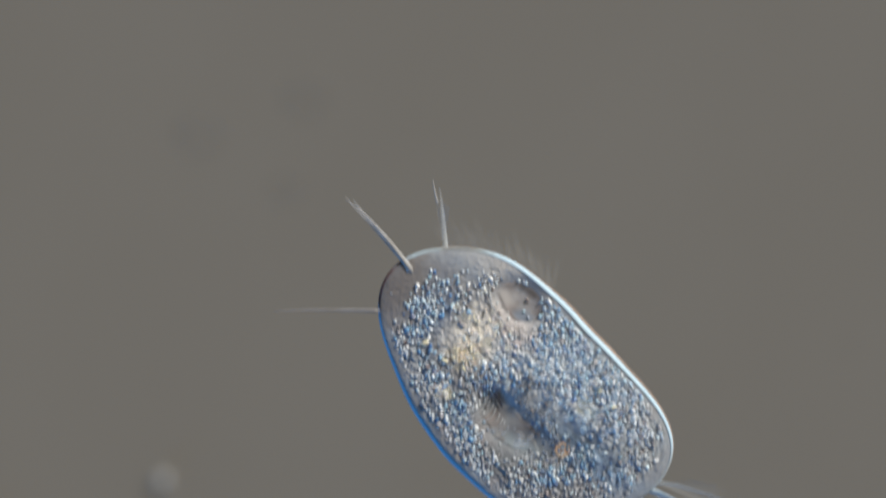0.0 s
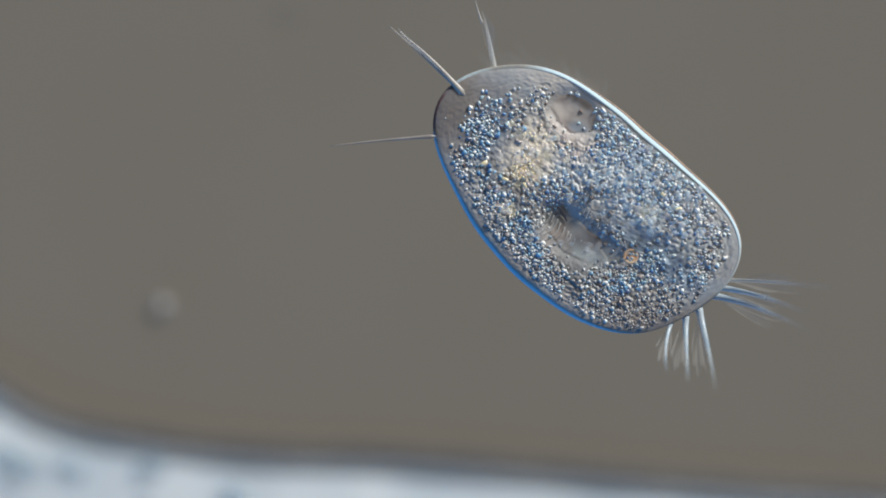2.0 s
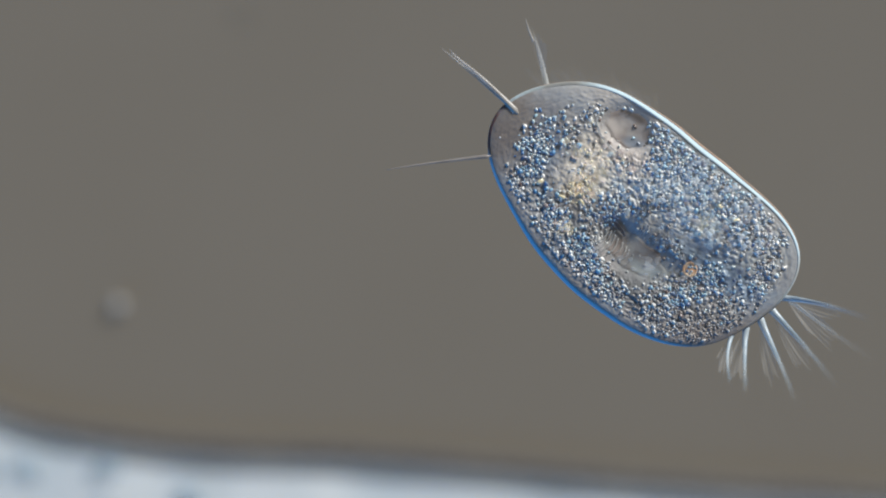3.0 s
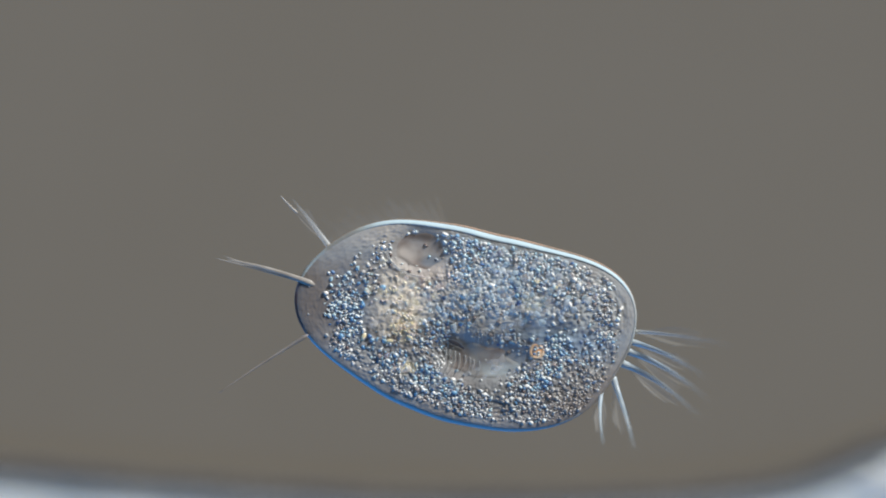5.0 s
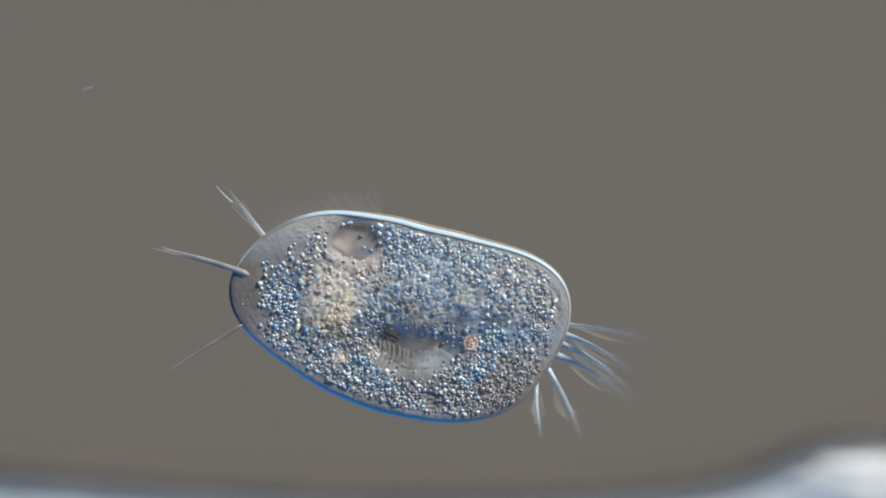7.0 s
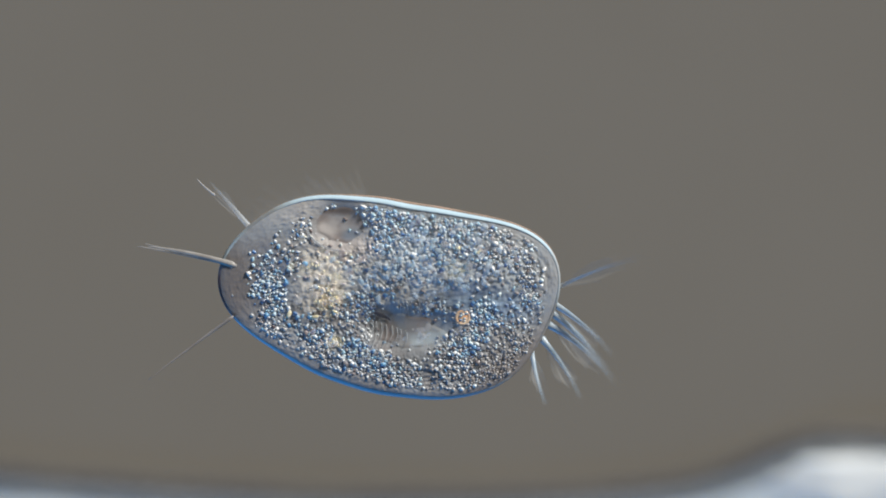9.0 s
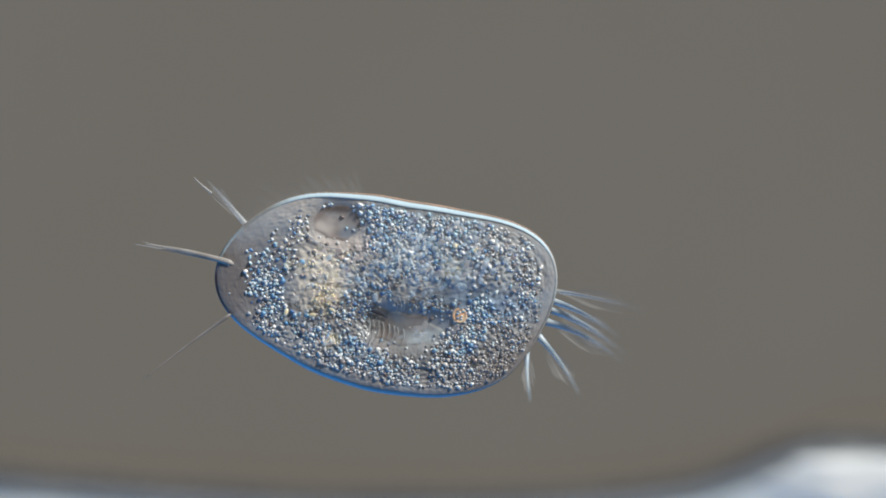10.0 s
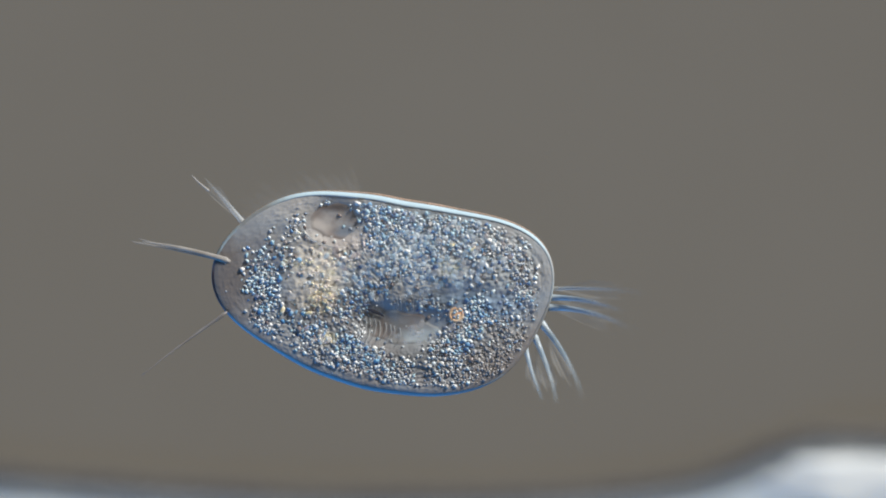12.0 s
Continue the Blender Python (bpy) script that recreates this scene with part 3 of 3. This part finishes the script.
def food_specks():
    """Tiny glinting bits of many colours in the food."""
    bm = bmesh.new()
    for u, v, su, sv, n in ((596, 526, 34, 46, 60), (606, 564, 22, 16, 40), (606, 634, 13, 9, 16), (640, 486, 40, 18, 18)):
        for _ in range(n):
            p = spot(u + rng.gauss(0, 0.6) * su, v + rng.gauss(0, 0.6) * sv)
            size = rng.uniform(0.0022, 0.0052)
            blob(bm, (p.x, p.y, surface(p.x, p.y) + 0.005), (size * rng.uniform(1, 2.2), size * 0.8, size * 0.45), 2, 0.4, rng.gauss(-0.9, 0.6))
    return bm


tagged(part("food_specks", food_specks(), M_SPARK, cytoplasm, "tiny glinting yellow, orange and white specks in the food"), kind="stuff")
for u, v, lu, lv, turn in ((532, 580, 10, 5, 65), (578, 588, 9, 5, 5), (614, 582, 9, 5, -40), (838, 484, 6, 6, 0), (874, 494, 9, 4, 45),
                            (598, 562, 4, 3, 30), (606, 570, 5, 3, -20), (592, 552, 4, 3, 70), (616, 556, 5, 2.5, 40), (604, 544, 4, 2.5, 10), (588, 536, 4, 3, -50), (622, 566, 4, 3, 80)):
    at = spot(u, v)
    at.z = level(at.x, at.y, 0.0175, 0.004) - dip(at.x, at.y) + 0.004
    part("crystal", blob(bmesh.new(), (0, 0, 0), (lu / 640, lv / 640, 0.004), 2, 0.2, radians(turn)), M_CRYSTAL, cell, "small bright golden crystal").location = at

# the round vacuole with its bright ring
at = spot(838, 607)
at.z = level(at.x, at.y, 0.0175, 0.004) - dip(at.x, at.y) + 0.001
loop = [Vector((math.cos(a), math.sin(a), 0)) * 0.0225 for a in (2 * math.pi * j / 28 for j in range(28))]
ring_vacuole = part("ring_vacuole", sweep(bmesh.new(), loop, [0.0052] * 28, 8, 0.5, True), M_RING, cell, "round vacuole with a bright orange ring")
ring_vacuole.location = at
part("filling", blob(bmesh.new(), (0, 0, 0), (0.019, 0.019, 0.003), 3), M_RING, ring_vacuole, "pale orange filling")
for x, y, size in ((-0.006, 0.007, 0.0055), (0.007, -0.003, 0.005), (0.002, 0.011, 0.004), (-0.008, -0.008, 0.005), (0.006, -0.012, 0.0035)):
    part("speck", blob(bmesh.new(), (0, 0, 0), (size, size * 0.8, size), 2, 0.2), M_GRAIN, ring_vacuole).location = (x, y, 0.002)

# the mouth: a dark strip for the shade in its cleft, a comb of membranelles and the paroral membrane over it
cleft_shade = [spot(682 + 28 * t, 588 + 15 * t ** 1.5) for t in (i / 14 for i in range(15))]
for p in cleft_shade:
    p.z = surface(p.x, p.y) + 0.007
part("cleft_shade", sweep(bmesh.new(), cleft_shade, [0.0015 + 0.0060 * math.sin(math.pi * ((i + 0.5) / 15) ** 0.7) for i in range(15)], 8, 0.3), M_CLEFT_SHADE, cell, "dark blue strip for the shade inside the mouth")


def membranelle(root, tip, bow, thick, mat):
    hair = []
    for k in range(9):
        p = root.lerp(tip, k / 8)
        p.x += bow * math.sin(math.pi * k / 8)
        p.z = surface(p.x, p.y) + 0.005 + 0.004 * math.sin(math.pi * k / 8)
        hair.append(p)
    part("membranelle", sweep(bmesh.new(), hair, [thick * (1 - 0.6 * k / 8) for k in range(9)], 6, 0.6), mat, cell, "fine pale membranelle of the mouth")


for i in range(8):
    shift, size = rng.uniform(-1.8, 1.8), rng.uniform(0.8, 1.08)
    membranelle(spot(676 + 8.5 * i + shift, 600 + 3.4 * i), spot(664 + 8.8 * i + shift, 600 + 3.4 * i + (46 - 2 * i) * size), 0.011, 0.0036 - 0.0002 * i, M_HAIR)
for i in range(6):
    membranelle(spot(728 + 6.5 * i, 566 + 0.6 * i * i), spot(727 + 6.8 * i, 592 + i), 0.004, 0.0022, M_HAIR)
# Light on the vacuole's lower wall, built as a pale band.
lit_wall = [spot(574 + 74 * t ** 1.9, 424 + 52 * math.sin(1.5 * t)) for t in (k / 14 for k in range(15))]
for p in lit_wall:
    p.z = surface(p.x, p.y) + 0.006
part("lit_wall", sweep(bmesh.new(), lit_wall, [0.001 + 0.0030 * math.sin(math.pi * (k + 0.5) / 15) for k in range(15)], 8, 0.6), M_HAIR, cell, "pale curved band for the lit lower wall of the vacuole")



# cirri: base u, v, direction, length, base radius, bend
def fringe_mesh(length, spread, lean, across=26, rows=12):
    """The frayed end of a cirrus: one thin ribbed fan of loose cilia, nearly clear, leaning to one side of it by lean degrees."""
    bm, sheets, seed = bmesh.new(), [], rng.uniform(0, 50)
    for side in (1, -1):
        sheet = []
        for k in range(rows + 1):
            row, t = [], k / rows
            for i in range(across + 1):
                f = (i / across - 0.5) * 2
                frayed = length * (0.86 + 0.22 * noise.noise(Vector((f * 5, seed, 0))) - 0.22 * f * f)
                x = frayed * (0.10 + 0.90 * t)
                y = x * math.tan(radians(f * spread * min(1.0, 0.35 + t) + lean * t))
                rib = 0.003 * (0.6 + 0.4 * math.sin(f * 9 + seed) ** 2) * (1 - f * f)
                row.append(bm.verts.new((x, y, 0.25 * x * t + side * rib)))
            sheet.append(row)
        sheets.append(sheet)
    for sheet in sheets:
        for one, two in zip(sheet, sheet[1:]):
            for i in range(across):
                bm.faces.new((one[i], one[i + 1], two[i + 1], two[i]))
    top, low = sheets
    for i in range(across):
        bm.faces.new((top[0][i], top[0][i + 1], low[0][i + 1], low[0][i]))
        bm.faces.new((top[-1][i], top[-1][i + 1], low[-1][i + 1], low[-1][i]))
    bmesh.ops.recalc_face_normals(bm, faces=bm.faces)
    return bm


def cirrus(u, v, z, way, length, base, bend, spread, label, curl=-0.3, mat=M_CIRRUS, lean=0.0):
    ob = part("cirrus", cirrus_mesh(length / 500, base, bend, curl), mat, cell, label)
    ob.matrix_basis = Matrix.Translation(spot(u, v, z)) @ Matrix.Rotation(radians(way), 4, "Z")
    if spread:
        part("fringe", fringe_mesh(length / 500, spread, lean), M_FRINGE, ob, "frayed, nearly clear fan of cilia")
    return ob


def fine_cilia():
    """Faint short cilia along the front upper margin."""
    bm = bmesh.new()
    for i in range(26):
        a = radians(102 + 48 * i / 25 + rng.uniform(-1, 1))
        foot = Vector((reach(a) * math.cos(a), reach(a) * math.sin(a), -0.02))
        way = Vector((math.cos(a + 0.25 + rng.uniform(-0.2, 0.2)), math.sin(a + 0.25 + rng.uniform(-0.2, 0.2)), 0))
        size = rng.uniform(0.06, 0.12)
        sweep(bm, [foot + way * size * k / 5 + Vector((0, 0, -0.14 - 0.1 * (k / 5) ** 2)) for k in range(6)], [0.010 - 0.0012 * k for k in range(6)], 6)
    return bm


tagged(part("fine_cilia", fine_cilia(), M_FAINT, cell, "faint blurred fringe of cilia"), kind="stuff")
split_front = cirrus(446, 488, 0.002, 163.5, 160, 0.0098, 12, 0, "stiff tapering front cirrus with a split tip", 0.1)
for bend, size in ((2.5, 0.360), (-2.5, 0.335)):
    thread = part("tip", cirrus_mesh(size, 0.0042, bend, 0.0), M_CIRRUS, split_front, "thin split tip")
    thread.matrix_basis = pose(0, 0, 0.001, 0, 0, bend * 0.5)
veiled_front = cirrus(479, 432, -0.02, 128, 124, 0.0100, 6, 8, "soft front cirrus fanning out into a veil", -0.4, M_SOFT, -2)
thread = part("tip", cirrus_mesh(0.085, 0.0030, -10, 0.0), M_CIRRUS, veiled_front, "crisp dark tip")
thread.matrix_basis = pose(0.19, 0.012, 0.02, 0, 0, 6)
cirrus(434, 576, 0.004, 213, 186, 0.0055, 4, 0, "thin faint straight front cirrus", 0.1, M_THIN)
REAR = [(996, 573, 150, 0.0070, -10, 12), (992, 588, 128, 0.0112, -28, 10), (990, 604, 146, 0.0120, -30, 9), (984, 627, 138, 0.0120, -34, 10),
        (972, 650, 112, 0.0108, -24, 13), (956, 665, 92, 0.0084, 10, 14)]
rear = [cirrus(u, v, -0.014, -30, length, base, bend, spread, "beating curved rear cirrus", 2.5, M_UPPER if base < 0.0075 else M_REAR) for u, v, length, base, bend, spread in REAR]

# ---- a drifting speck ----
speck = tagged(link("particle", blob(bmesh.new(), (0, 0, 0), (0.028, 0.030, 0.022), 3, 0.6), M_PARTICLE), "faint grey out-of-focus speck drifting in the water", "particle")
speck.location = plan(288, 541, MASS_Z - 0.04)

rod = tagged(link("bacterium", sweep(bmesh.new(), [Vector((0.0045 * (k - 4), 0.0006 * (k - 4) ** 2 / 4, 0)) for k in range(9)], [0.001, 0.004, 0.005, 0.005, 0.005, 0.005, 0.005, 0.004, 0.001], 8), M_VEIL),
             "tiny pale rod-shaped bacterium drifting in the water", "bacterium")
M_SMUDGE = material("smudge", (0.16, 0.155, 0.15), 0.6, clear=0.96, spots=(0.30, 0.30, 0.30), scale=12)
for x, y, size in ((540, -135, 0.10), (352, -70, 0.11), (508, 28, 0.07)):
    ob = tagged(link("smudge", blob(bmesh.new(), (0, 0, 0), (size, size * 0.8, 0.008), 3, 0.6), M_SMUDGE), "faint darker smudge on the glass slide", "smudge", "smudges on the slide")
    ob.location = plan(x, y, MASS_Z - 0.045)


# ---- what moves ----
def motions():
    body = [(0, 0.269, 0.327, -33.0), (0.2, 0.264, 0.213, -32.3), (0.5, 0.307, 0.150, -32.0), (0.7, 0.318, 0.146, -31.6), (1, 0.420, 0.187, -26.0),
            (1.2, 0.461, 0.188, -28.5), (1.5, 0.483, 0.175, -28.2), (2, 0.491, 0.175, -27.3), (2.5, 0.557, 0.214, -26.3), (2.7, 0.643, 0.198, -27.9),
            (4.3, 2.418, -0.282, 0.2), (4.5, 2.488, -0.282, 0.1), (5, 2.544, -0.263, 0.2), (5.5, 2.583, -0.244, 1.1),
            (6, 2.603, -0.243, 0.4), (6.5, 2.613, -0.232, -0.0), (7, 2.616, -0.232, -0.2), (7.2, 2.627, -0.221, 1.2),
            (9, 2.679, -0.160, 4.0), (9.5, 2.682, -0.155, 4.0), (10, 2.681, -0.153, 4.0), (10.5, 2.680, -0.152, 4.1),
            (11, 2.681, -0.150, 4.0), (11.5, 2.682, -0.150, 4.0), (12, 2.685, -0.148, 3.7)]
    beats = [(0, 25, 8, -27, -37, -42, -47),
             (0.5, 7, -11, -20, -24, -30, -60),
             (1, 21, 11, -3, -61, -75, -49),
             (1.5, -2, -9, -20, -29, -86, -88),
             (2, 24, 10, 5, -64, -74, -83),
             (2.5, -8, -12, -19, -28, -89, -96),
             (4.3, 0, -8, -14, -62, -80, -92),
             (4.5, -15, -32, -52, -45, -40, -90),
             (5, -5, -24, -31, -35, -80, -98),
             (5.5, -3, -11, -20, -74, -91, -96),
             (6, 5, 0, -15, -75, -85, -88),
             (6.5, 9, -38, -58, -57, -60, -85),
             (7, -8, -27, -34, -30, -65, -90),
             (7.2, 6, -5, -14, -72, -86, -92),
             (8.8, -2, -8, -14, -68, -80, -90),
             (9, 21, -46, -53, -46, -62, -84),
             (9.5, 23, -42, -50, -46, -60, -92),
             (10, -15, -32, -35, -31, -60, -96),
             (10.5, -16, -31, -34, -28, -60, -96),
             (11, -14, -31, -34, -28, -62, -96),
             (11.5, -1, -12, -15, -26, -84, -97),
             (12, -4, -12, -16, -67, -78, -79)]
    swing = random.Random(11)
    for i, ob in enumerate(rear):
        u, v = REAR[i][:2]
        at, rows = spot(u, v, -0.014), []
        for one, two in zip(beats, beats[1:] + [None]):
            rows.append((one[0], one[1 + i]))
            if two:
                count = max(1, round((two[0] - one[0]) / 0.25) - 1)
                for j in range(1, count + 1):
                    f = j / (count + 1)
                    mean = one[1 + i] * (1 - f) + two[1 + i] * f
                    rows.append((round(one[0] + f * (two[0] - one[0]), 2), mean + swing.uniform(-22, 22)))
        walk(ob, [(t, pose(at.x, at.y, at.z, 0, 0, a)) for t, a in rows])
    drift = [(0, 1.98, 0.42, -1.44), (6.1, 1.98, 0.42, -1.44), (6.3, 2.08, 0.44, -0.7), (6.5, 1.873, 0.482, -0.02), (6.6, 1.82, 0.492, 0), (6.8, 1.70, 0.526, 0),
             (7, 1.506, 0.568, 0), (7.2, 1.325, 0.616, 0), (7.6, 0.95, 0.72, -0.1), (8.2, 0.45, 0.86, -0.4), (12, 0.2, 0.95, -0.9)]
    walk(rod, [(t, pose(x, y, z, 0, 0, 8)) for t, x, y, z in drift])
    walk(cell, [(t, pose(x, y, 0, 0, 0, a)) for t, x, y, a in body])


motions()
